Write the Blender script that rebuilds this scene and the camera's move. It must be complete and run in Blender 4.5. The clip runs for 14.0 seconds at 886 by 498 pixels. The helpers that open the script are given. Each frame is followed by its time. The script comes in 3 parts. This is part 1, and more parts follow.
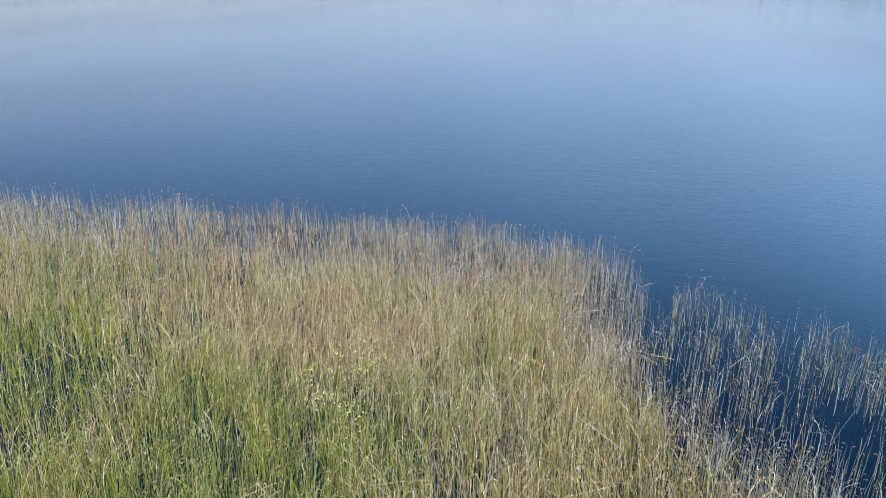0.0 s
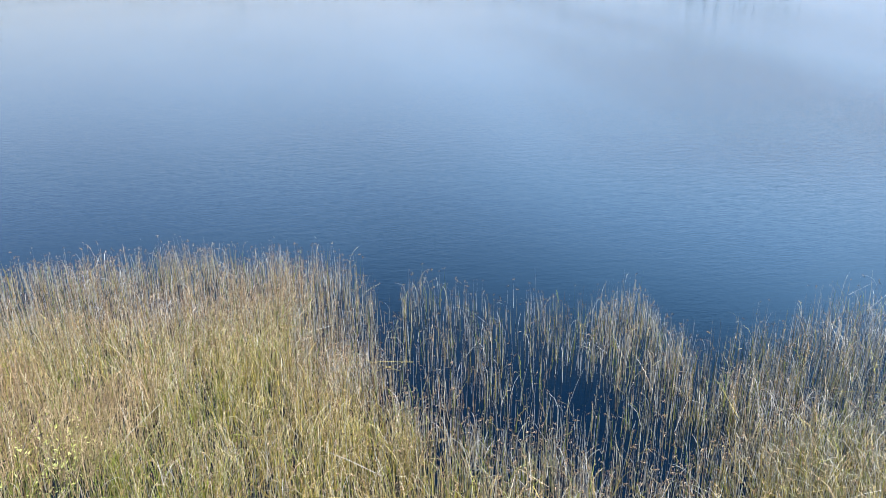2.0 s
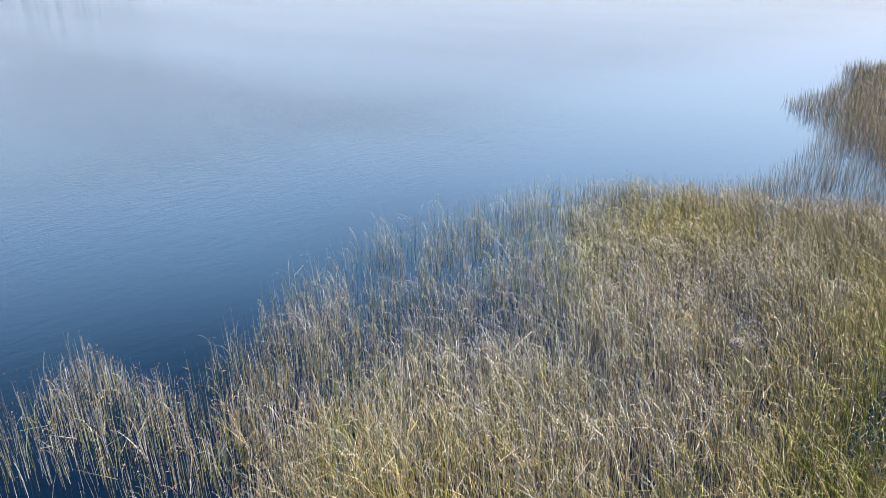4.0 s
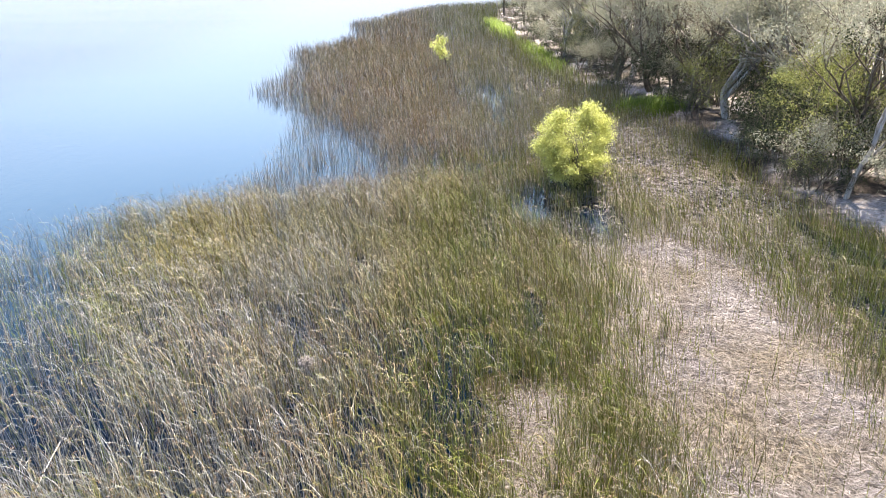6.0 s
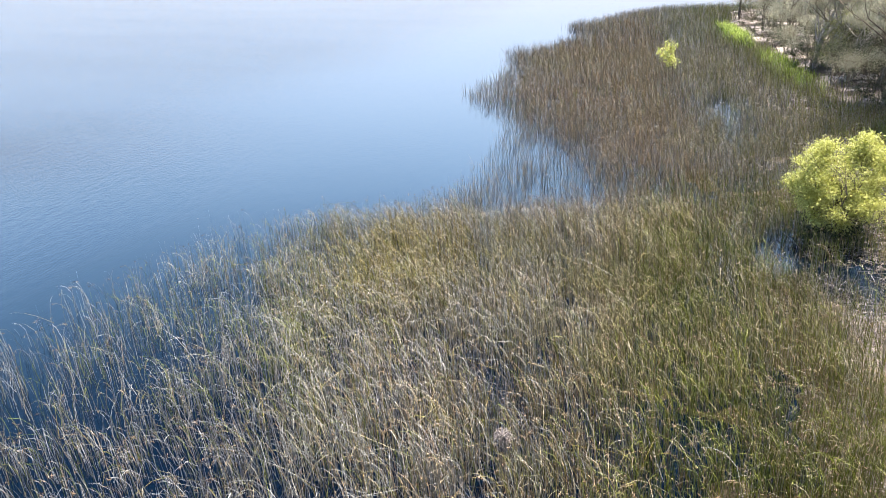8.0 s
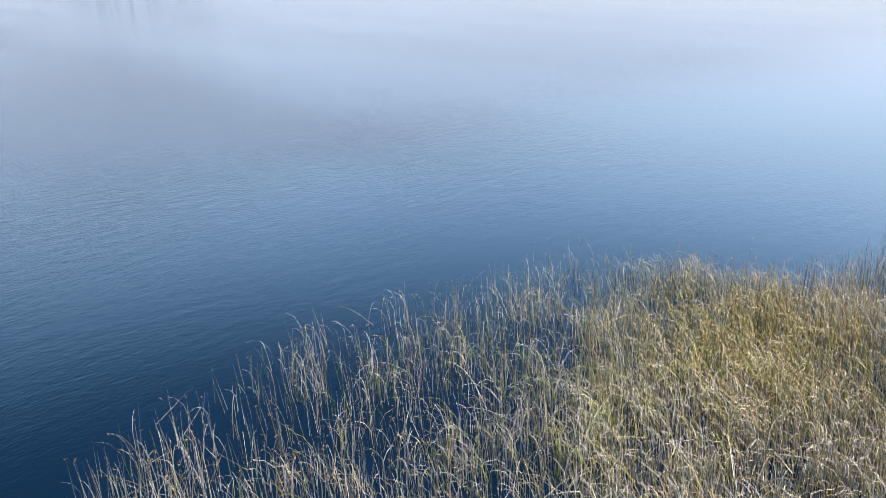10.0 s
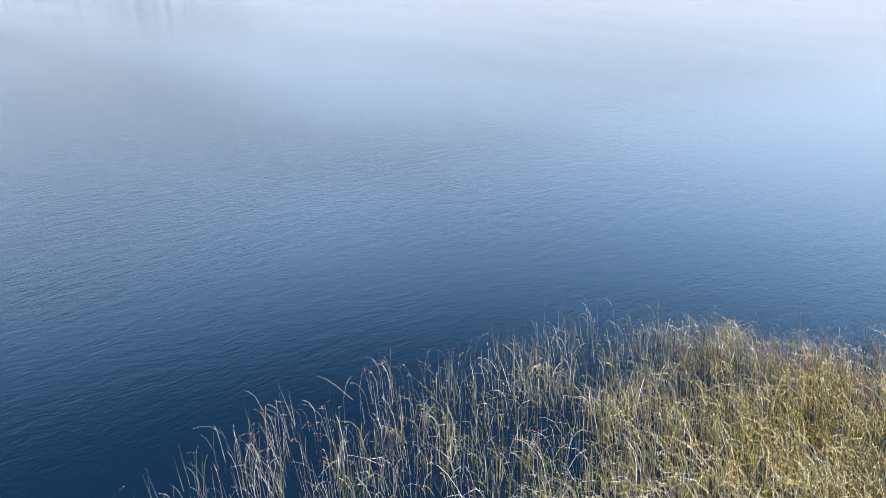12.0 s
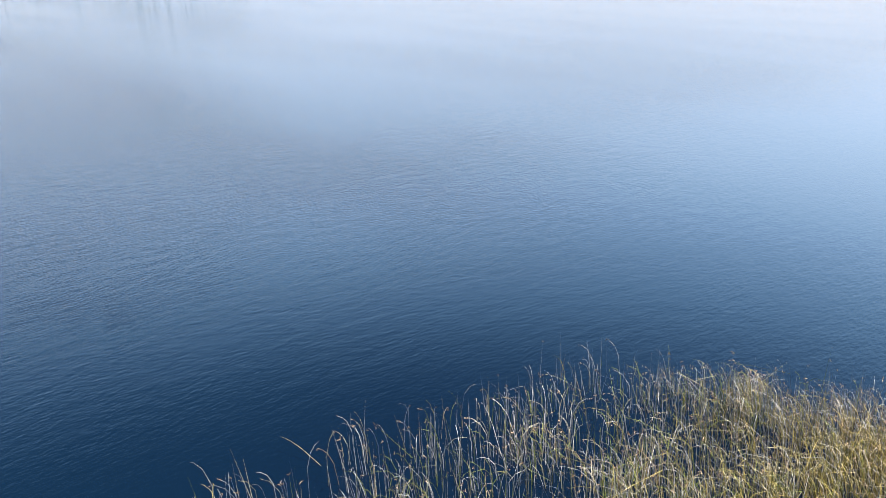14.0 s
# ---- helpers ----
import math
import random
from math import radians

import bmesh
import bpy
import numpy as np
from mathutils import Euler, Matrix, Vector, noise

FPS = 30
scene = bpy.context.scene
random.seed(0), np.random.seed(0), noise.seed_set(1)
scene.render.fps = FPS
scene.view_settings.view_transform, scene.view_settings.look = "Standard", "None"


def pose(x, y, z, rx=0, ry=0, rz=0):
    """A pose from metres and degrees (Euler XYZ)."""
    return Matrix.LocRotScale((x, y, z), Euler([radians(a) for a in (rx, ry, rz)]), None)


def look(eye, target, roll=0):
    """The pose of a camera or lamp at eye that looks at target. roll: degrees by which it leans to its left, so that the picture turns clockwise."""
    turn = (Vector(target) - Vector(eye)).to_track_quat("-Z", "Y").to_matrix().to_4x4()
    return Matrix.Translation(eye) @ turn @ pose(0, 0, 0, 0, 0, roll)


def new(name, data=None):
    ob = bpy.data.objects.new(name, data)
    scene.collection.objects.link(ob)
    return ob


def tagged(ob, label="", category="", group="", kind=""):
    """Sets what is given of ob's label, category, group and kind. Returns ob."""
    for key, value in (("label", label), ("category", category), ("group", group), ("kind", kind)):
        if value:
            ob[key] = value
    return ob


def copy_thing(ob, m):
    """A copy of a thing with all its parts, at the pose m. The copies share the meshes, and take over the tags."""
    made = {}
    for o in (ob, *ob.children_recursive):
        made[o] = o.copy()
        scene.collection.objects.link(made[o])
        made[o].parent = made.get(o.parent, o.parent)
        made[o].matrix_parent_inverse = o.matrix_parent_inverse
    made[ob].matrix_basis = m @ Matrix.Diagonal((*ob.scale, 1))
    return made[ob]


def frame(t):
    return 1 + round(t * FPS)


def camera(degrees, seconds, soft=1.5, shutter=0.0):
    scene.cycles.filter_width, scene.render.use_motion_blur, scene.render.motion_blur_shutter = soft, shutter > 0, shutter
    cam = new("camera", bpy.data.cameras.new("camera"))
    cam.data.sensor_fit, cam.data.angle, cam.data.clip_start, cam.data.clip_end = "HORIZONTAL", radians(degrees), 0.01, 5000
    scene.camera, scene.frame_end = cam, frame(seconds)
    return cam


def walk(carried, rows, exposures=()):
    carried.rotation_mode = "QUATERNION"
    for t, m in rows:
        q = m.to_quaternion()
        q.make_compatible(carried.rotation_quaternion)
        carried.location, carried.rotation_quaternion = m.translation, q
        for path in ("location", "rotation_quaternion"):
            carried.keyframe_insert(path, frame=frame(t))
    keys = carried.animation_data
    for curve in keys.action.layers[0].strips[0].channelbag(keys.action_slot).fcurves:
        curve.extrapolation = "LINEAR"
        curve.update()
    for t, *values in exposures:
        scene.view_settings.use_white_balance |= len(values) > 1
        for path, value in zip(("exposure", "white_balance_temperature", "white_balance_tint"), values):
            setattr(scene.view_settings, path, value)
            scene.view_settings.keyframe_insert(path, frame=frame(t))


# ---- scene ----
cam = camera(63.6, 14.0, soft=0.85)
PATH = [
    (0, (5.068, -3.744, 8.471), (3.33, -4.377, 7.71), 0.0),
    (0.5, (4.906, -3.805, 8.485), (3.17, -4.439, 7.722), 0.0),
    (1, (4.648, -3.864, 8.459), (2.888, -4.431, 7.697), 0.0),
    (1.5, (4.283, -3.969, 8.47), (2.452, -4.197, 7.7), 0.2),
    (2, (3.859, -4.051, 8.404), (2.018, -3.904, 7.636), 0.1),
    (2.5, (3.39, -4.096, 8.377), (1.619, -3.577, 7.609), 0.1),
    (3, (2.932, -4.021, 8.336), (1.303, -3.15, 7.569), 0.3),
    (3.5, (2.53, -3.82, 8.293), (1.109, -2.636, 7.532), 0.2),
    (4, (2.124, -3.53, 8.252), (0.976, -2.079, 7.491), 0.2),
    (4.2, (2.011, -3.384, 8.28), (0.985, -1.847, 7.515), 0.1),
    (6.3, (0.685, -1.068, 8.043), (0.824, 0.772, 7.273), 0.3),
    (6.5, (0.602, -0.847, 8.039), (0.679, 0.996, 7.268), 0.2),
    (7, (0.382, -0.256, 8.033), (0.217, 1.581, 7.261), 0.0),
    (7.5, (0.29, 0.377, 8.014), (-0.075, 2.186, 7.244), -0.2),
    (8, (0.15, 1.002, 8.047), (-0.279, 2.796, 7.276), -0.3),
    (8.5, (-0.07, 1.646, 8.078), (-0.731, 3.368, 7.305), -0.1),
    (9, (-0.298, 2.343, 8.12), (-1.273, 3.906, 7.341), 0.0),
    (9.2, (-0.381, 2.616, 8.114), (-1.475, 4.099, 7.336), -0.1),
    (11.3, (-1.764, 5.509, 8.343), (-3.091, 6.788, 7.565), 0.0),
    (11.5, (-1.875, 5.702, 8.356), (-3.204, 6.98, 7.58), 0.1),
    (12, (-2.173, 6.278, 8.36), (-3.509, 7.552, 7.59), -0.1),
    (12.5, (-2.531, 6.837, 8.37), (-3.871, 8.108, 7.601), -0.1),
    (13, (-2.961, 7.398, 8.352), (-4.299, 8.671, 7.586), -0.2),
    (13.5, (-3.268, 7.767, 8.387), (-4.603, 9.04, 7.615), -0.1),
    (14, (-3.344, 7.898, 8.365), (-4.684, 9.169, 7.598), -0.1),
]
walk(cam, [(t, look(eye, target, roll)) for t, eye, target, roll in PATH], [(0, 1.54, 5950, 7), (2.0, 1.76, 6350, 8), (3.0, 1.86, 6650, 9), (4.2, 1.82, 6850, 11), (6.3, 2.27, 6850, 12), (7.5, 2.07, 6850, 12), (9.2, 1.88, 7000, 12), (11.3, 1.95, 7100, 12), (14, 1.98, 7150, 12)])

# ---- sky, sun ----
SUN_AZ, SUN_EL = radians(44), radians(71)      # azimuth from +y towards +x
world = bpy.data.worlds.new("sky")
scene.world = world
world.use_nodes = True
wn = world.node_tree.nodes
sky = wn.new("ShaderNodeTexSky")
sky.sky_type = "NISHITA"
sky.sun_disc = False
sky.sun_elevation = SUN_EL
sky.sun_rotation = SUN_AZ
sky.air_density, sky.dust_density, sky.ozone_density = 1.0, 1.3, 4.0
wn["Background"].inputs["Strength"].default_value = 0.07
wl = world.node_tree.links


def sky_math(op, a, b=None, clamp=False):
    n = wn.new("ShaderNodeMath")
    n.operation, n.use_clamp = op, clamp
    for sock, v in zip(n.inputs, (a, b)):
        if isinstance(v, bpy.types.NodeSocket):
            wl.new(v, sock)
        elif v is not None:
            sock.default_value = v
    return n.outputs[0]


# thin white cirrus, thickest from 8 to 30 degrees over the horizon
heaven = wn.new("ShaderNodeTexCoord")
axis = wn.new("ShaderNodeSeparateXYZ")
wl.new(heaven.outputs["Generated"], axis.inputs[0])
lift = sky_math("ADD", axis.outputs["Z"], 0.12)
plane = wn.new("ShaderNodeCombineXYZ")
wl.new(sky_math("DIVIDE", axis.outputs["X"], lift), plane.inputs[0])
wl.new(sky_math("DIVIDE", axis.outputs["Y"], lift), plane.inputs[1])
stretch = wn.new("ShaderNodeMapping")
stretch.inputs["Rotation"].default_value = (0, 0, radians(25))
stretch.inputs["Scale"].default_value = (0.35, 1.1, 1)
wl.new(plane.outputs[0], stretch.inputs[0])
wisps = wn.new("ShaderNodeTexNoise")
wisps.inputs["Scale"].default_value, wisps.inputs["Detail"].default_value = 1.0, 4
wl.new(stretch.outputs[0], wisps.inputs["Vector"])
cover = wn.new("ShaderNodeMapRange")
cover.inputs["From Min"].default_value, cover.inputs["From Max"].default_value = 0.30, 0.62
cover.inputs["To Min"].default_value = 0.78
wl.new(wisps.outputs[0], cover.inputs["Value"])
veil = wn.new("ShaderNodeValToRGB")
for e, (at, v) in zip([veil.color_ramp.elements[0], veil.color_ramp.elements[1]] + [veil.color_ramp.elements.new(0.5) for k in range(3)],
                      ((0.0, 0.05), (0.9, 0.0), (0.18, 0.62), (0.42, 0.95), (0.57, 0.02))):
    e.position, e.color = at, (v, v, v, 1)
wl.new(axis.outputs["Z"], veil.inputs[0])
cloudy = wn.new("ShaderNodeMix")
cloudy.data_type = "RGBA"
northern = sky_math("ADD", sky_math("MULTIPLY", axis.outputs["Y"], 0.80), sky_math("MULTIPLY", axis.outputs["X"], -0.30))
northern = sky_math("ADD", sky_math("MULTIPLY", northern, 0.9), 0.40, True)
wl.new(sky_math("MULTIPLY", sky_math("MULTIPLY", cover.outputs[0], veil.outputs[0]), northern), cloudy.inputs[0])
wl.new(sky.outputs[0], cloudy.inputs[6])
cloudy.inputs[7].default_value = (5.3, 8.4, 12.2, 1)
# the haze is palest and greyest from 10 to 20 degrees up and gives way to deep blue higher up
haze = wn.new("ShaderNodeValToRGB")
hz = haze.color_ramp.elements
for k in range(6):
    hz.new(0.5)
for e, (at, c) in zip(hz, ((0.0, (0.54, 0.50, 0.56)), (0.07, (0.60, 0.53, 0.57)), (0.14, (0.74, 0.64, 0.625)), (0.20, (0.79, 0.72, 0.70)),
                           (0.30, (0.74, 0.78, 0.83)), (0.40, (0.44, 0.565, 0.68)), (0.50, (0.27, 0.37, 0.48)), (0.64, (0.18, 0.21, 0.32)))):
    e.position, e.color = at, (*c, 1)
wl.new(axis.outputs["Z"], haze.inputs[0])
gain = wn.new("ShaderNodeVectorMath")
gain.operation = "SCALE"
gain.inputs["Scale"].default_value = 1.68
wl.new(haze.outputs[0], gain.inputs[0])
hazy = wn.new("ShaderNodeVectorMath")
hazy.operation = "MULTIPLY"
wl.new(cloudy.outputs[2], hazy.inputs[0])
wl.new(gain.outputs[0], hazy.inputs[1])
wl.new(hazy.outputs[0], wn["Background"].inputs["Color"])
sun_data = bpy.data.lights.new("sun", "SUN")
sun_data.energy, sun_data.angle, sun_data.color = 5.0, radians(0.6), (1.0, 0.93, 0.82)
sun_dir = Vector((math.sin(SUN_AZ) * math.cos(SUN_EL), math.cos(SUN_AZ) * math.cos(SUN_EL), math.sin(SUN_EL)))
sun = new("sun", sun_data)
sun.matrix_world = look(sun_dir * 60, (0, 0, 0))


# ---- materials ----
def material(name, rough=0.7, spec=0.3):
    m = bpy.data.materials.new(name)
    m.use_nodes = True
    nt = m.node_tree
    bsdf = nt.nodes["Principled BSDF"]
    bsdf.inputs["Roughness"].default_value = rough
    bsdf.inputs["Specular IOR Level"].default_value = spec
    return m, nt, bsdf


def ramp(nt, stops):
    r = nt.nodes.new("ShaderNodeValToRGB")
    el = r.color_ramp.elements
    while len(el) < len(stops):
        el.new(0.5)
    for e, (p, c) in zip(el, stops):
        e.position, e.color = p, (*c, 1)
    return r


def noise_node(nt, scale, detail=4, vec=None, rough=0.55):
    n = nt.nodes.new("ShaderNodeTexNoise")
    n.inputs["Scale"].default_value, n.inputs["Detail"].default_value = scale, detail
    n.inputs["Roughness"].default_value = rough
    if vec is not None:
        nt.links.new(vec, n.inputs["Vector"])
    return n


def mix_rgb(nt, fac, a, b, mode="MIX"):
    n = nt.nodes.new("ShaderNodeMix")
    n.data_type, n.blend_type = "RGBA", mode
    for sock, v in ((n.inputs[0], fac), (n.inputs[6], a), (n.inputs[7], b)):
        if isinstance(v, bpy.types.NodeSocket):
            nt.links.new(v, sock)
        elif isinstance(v, tuple):
            sock.default_value = (*v, 1)
        else:
            sock.default_value = v
    return n.outputs[2]


def plant_material(name, stops, through_light=0.25, rough=0.5, patch=None, patch_scale=0.35, gloss=0.35):
    """Blades and leaves: colour by the single blade, wider patches of another tone, some light coming through."""
    m, nt, bsdf = material(name, rough, gloss)
    geo = nt.nodes.new("ShaderNodeNewGeometry")
    r = ramp(nt, stops)
    nt.links.new(geo.outputs["Random Per Island"], r.inputs[0])
    col = r.outputs[0]
    coord = nt.nodes.new("ShaderNodeTexCoord")
    if patch:
        n = noise_node(nt, patch_scale, 3, coord.outputs["Object"])
        k = ramp(nt, [(0.42, (0, 0, 0)), (0.66, (1, 1, 1))])
        nt.links.new(n.outputs[0], k.inputs[0])
        half = nt.nodes.new("ShaderNodeMath")
        half.operation = "MULTIPLY"
        half.inputs[1].default_value = 0.7
        nt.links.new(k.outputs[0], half.inputs[0])
        col = mix_rgb(nt, half.outputs[0], col, patch)
    fine = noise_node(nt, 14, 2, coord.outputs["Object"])
    tone = ramp(nt, [(0.3, (0.72, 0.72, 0.72)), (0.7, (1.15, 1.15, 1.12))])
    nt.links.new(fine.outputs[0], tone.inputs[0])
    col = mix_rgb(nt, 1.0, col, tone.outputs[0], "MULTIPLY")
    nt.links.new(col, bsdf.inputs["Base Color"])
    tr = nt.nodes.new("ShaderNodeBsdfTranslucent")
    nt.links.new(col, tr.inputs["Color"])
    mx = nt.nodes.new("ShaderNodeMixShader")
    mx.inputs[0].default_value = through_light
    nt.links.new(bsdf.outputs[0], mx.inputs[1])
    nt.links.new(tr.outputs[0], mx.inputs[2])
    nt.links.new(mx.outputs[0], nt.nodes["Material Output"].inputs["Surface"])
    return m


def bark_material(name, dark, light, scale=6):
    m, nt, bsdf = material(name, 0.85, 0.2)
    coord = nt.nodes.new("ShaderNodeTexCoord")
    mp = nt.nodes.new("ShaderNodeMapping")
    mp.inputs["Scale"].default_value = (1, 1, 0.25)
    nt.links.new(coord.outputs["Object"], mp.inputs[0])
    n = noise_node(nt, scale, 6, mp.outputs[0], 0.65)
    r = ramp(nt, [(0.35, dark), (0.6, light)])
    nt.links.new(n.outputs[0], r.inputs[0])
    nt.links.new(r.outputs[0], bsdf.inputs["Base Color"])
    b = nt.nodes.new("ShaderNodeBump")
    b.inputs["Strength"].default_value, b.inputs["Distance"].default_value = 0.6, 0.02
    nt.links.new(n.outputs[0], b.inputs["Height"])
    nt.links.new(b.outputs[0], bsdf.inputs["Normal"])
    return m


def water_material():
    m, nt, bsdf = material("lake_water", 0.04, 0.5)
    bsdf.inputs["IOR"].default_value = 1.333
    coord = nt.nodes.new("ShaderNodeTexCoord")
    deep = noise_node(nt, 0.05, 2, coord.outputs["Object"])
    r = ramp(nt, [(0.35, (0.0002, 0.003, 0.009)), (0.65, (0.0003, 0.0045, 0.012))])
    nt.links.new(deep.outputs[0], r.inputs[0])
    nt.links.new(r.outputs[0], bsdf.inputs["Base Color"])
    # wind ripples, finer and longer ones, stronger in some lanes than in others
    mp = nt.nodes.new("ShaderNodeMapping")
    mp.inputs["Rotation"].default_value = (0, 0, radians(35))
    mp.inputs["Scale"].default_value = (1.0, 0.35, 1.0)
    nt.links.new(coord.outputs["Object"], mp.inputs[0])
    rip = noise_node(nt, 14.0, 3, mp.outputs[0])
    swell = noise_node(nt, 3.2, 2, mp.outputs[0])
    lanes_map = nt.nodes.new("ShaderNodeMapping")
    lanes_map.inputs["Rotation"].default_value = (0, 0, radians(20))
    lanes_map.inputs["Scale"].default_value = (0.014, 0.045, 1.0)
    nt.links.new(coord.outputs["Object"], lanes_map.inputs[0])
    lanes = noise_node(nt, 1.0, 3, lanes_map.outputs[0])
    lr = ramp(nt, [(0.40, (0.6, 0.6, 0.6)), (0.62, (1, 1, 1))])
    nt.links.new(lanes.outputs[0], lr.inputs[0])
    add = nt.nodes.new("ShaderNodeMath")
    add.operation = "ADD"
    nt.links.new(rip.outputs[0], add.inputs[0])
    nt.links.new(swell.outputs[0], add.inputs[1])
    # calm in the lee of the reeds, livelier out on the lake and to the north
    where = nt.nodes.new("ShaderNodeSeparateXYZ")
    nt.links.new(coord.outputs["Object"], where.inputs[0])
    amp = nt.nodes.new("ShaderNodeMath")
    amp.operation = "MULTIPLY"
    nt.links.new(lr.outputs[0], amp.inputs[0])
    amp.inputs[1].default_value = 0.75
    for axis_name, start, end, least, most in (("X", -13, -26, 0.35, 1.2), ("Y", 2, 24, 0.45, 1.35)):
        rise = nt.nodes.new("ShaderNodeMapRange")
        for socket, value in zip(("From Min", "From Max", "To Min", "To Max"), (start, end, least, most)):
            rise.inputs[socket].default_value = value
        nt.links.new(where.outputs[axis_name], rise.inputs["Value"])
        part_amp = nt.nodes.new("ShaderNodeMath")
        part_amp.operation = "MULTIPLY"
        nt.links.new(amp.outputs[0], part_amp.inputs[0])
        nt.links.new(rise.outputs[0], part_amp.inputs[1])
        amp = part_amp
    b = nt.nodes.new("ShaderNodeBump")
    b.inputs["Distance"].default_value = 0.024
    nt.links.new(amp.outputs[0], b.inputs["Strength"])
    nt.links.new(add.outputs[0], b.inputs["Height"])
    nt.links.new(b.outputs[0], bsdf.inputs["Normal"])
    return m


def ground_material():
    m, nt, bsdf = material("lakeside_ground", 0.95, 0.15)
    coord = nt.nodes.new("ShaderNodeTexCoord")
    big = noise_node(nt, 0.35, 5, coord.outputs["Object"], 0.6)
    fine = noise_node(nt, 9.0, 6, coord.outputs["Object"], 0.7)
    sand = ramp(nt, [(0.3, (0.17, 0.14, 0.125)), (0.5, (0.37, 0.33, 0.305)), (0.7, (0.52, 0.48, 0.455))])
    nt.links.new(fine.outputs[0], sand.inputs[0])
    litter = ramp(nt, [(0.35, (0.022, 0.018, 0.015)), (0.65, (0.09, 0.074, 0.063))])
    nt.links.new(fine.outputs[0], litter.inputs[0])
    k = ramp(nt, [(0.48, (0, 0, 0)), (0.60, (1, 1, 1))])
    nt.links.new(big.outputs[0], k.inputs[0])
    land = mix_rgb(nt, k.outputs[0], litter.outputs[0], sand.outputs[0])
    # dark wet mud low down by the waterline
    sep = nt.nodes.new("ShaderNodeSeparateXYZ")
    nt.links.new(coord.outputs["Object"], sep.inputs[0])
    wet = nt.nodes.new("ShaderNodeMapRange")
    wet.inputs["From Min"].default_value, wet.inputs["From Max"].default_value = 0.06, 0.2
    nt.links.new(sep.outputs["Z"], wet.inputs["Value"])
    col = mix_rgb(nt, wet.outputs[0], (0.030, 0.024, 0.015), land)
    nt.links.new(col, bsdf.inputs["Base Color"])
    b = nt.nodes.new("ShaderNodeBump")
    b.inputs["Strength"].default_value, b.inputs["Distance"].default_value = 0.8, 0.04
    nt.links.new(fine.outputs[0], b.inputs["Height"])
    nt.links.new(b.outputs[0], bsdf.inputs["Normal"])
    return m


WATER = water_material()
GROUND = ground_material()
M_STRAW = plant_material("straw_stems", [(0, (0.119, 0.0908, 0.0456)), (0.5, (0.349, 0.306, 0.195)), (1, (0.608, 0.567, 0.456))], 0.2, patch=(0.282, 0.265, 0.125))
M_GOLD = plant_material("golden_stems", [(0, (0.186, 0.129, 0.0287)), (0.5, (0.329, 0.258, 0.0645)), (1, (0.473, 0.401, 0.158))], 0.2, patch=(0.272, 0.236, 0.0502))
M_FRESH = plant_material("fresh_grass", [(0, (0.09, 0.16, 0.018)), (0.6, (0.19, 0.29, 0.028)), (1, (0.32, 0.40, 0.07))], 0.45)
M_GREEN = plant_material("green_stems", [(0, (0.06, 0.076, 0.008)), (0.5, (0.172, 0.208, 0.028)), (1, (0.36, 0.39, 0.09))], 0.25, patch=(0.15, 0.185, 0.022))
M_RUST = plant_material("rusty_stems", [(0, (0.154, 0.0926, 0.0505)), (0.6, (0.351, 0.241, 0.14)), (1, (0.561, 0.435, 0.281))], 0.15, patch=(0.365, 0.294, 0.175))
M_GREY = plant_material("bleached_stems", [(0, (0.153, 0.153, 0.149)), (0.5, (0.357, 0.354, 0.351)), (1, (0.624, 0.611, 0.606))], 0.2, patch=(0.285, 0.296, 0.27))
M_SEED = plant_material("seed_heads", [(0, (0.07, 0.045, 0.026)), (0.6, (0.19, 0.128, 0.08)), (1, (0.36, 0.28, 0.20))], 0.15, rough=0.7, gloss=0.2)
M_DEAD = plant_material("flattened_straw", [(0, (0.113, 0.0915, 0.0778)), (0.5, (0.253, 0.227, 0.22)), (1, (0.401, 0.366, 0.366))], 0.1, patch=(0.218, 0.174, 0.114), patch_scale=0.5)
M_LIME = plant_material("lime_leaves", [(0, (0.357, 0.389, 0.105)), (0.5, (0.546, 0.567, 0.189)), (1, (0.693, 0.693, 0.315))], 0.58, rough=0.6, gloss=0.25)
M_GUM = plant_material("gum_leaves", [(0, (0.242, 0.247, 0.182)), (0.6, (0.353, 0.353, 0.272)), (1, (0.454, 0.444, 0.363))], 0.45, rough=0.65, gloss=0.12)
M_OLIVE = plant_material("olive_leaves", [(0, (0.139, 0.158, 0.0495)), (0.6, (0.257, 0.277, 0.0891)), (1, (0.416, 0.426, 0.158))], 0.40, rough=0.55, gloss=0.3)
M_DARK = plant_material("dark_leaves", [(0, (0.0214, 0.0295, 0.0161)), (0.6, (0.0536, 0.0696, 0.0348)), (1, (0.118, 0.128, 0.075))], 0.2, rough=0.6, gloss=0.12)
M_PALEBARK = bark_material("pale_bark", (0.166, 0.146, 0.126), (0.468, 0.439, 0.41))
M_GREYBARK = bark_material("grey_bark", (0.0675, 0.0525, 0.0413), (0.203, 0.173, 0.143))


# ---- helpers of this place ----
rng = np.random.default_rng(7)
LATTICE = np.random.default_rng(3).random((256, 256))


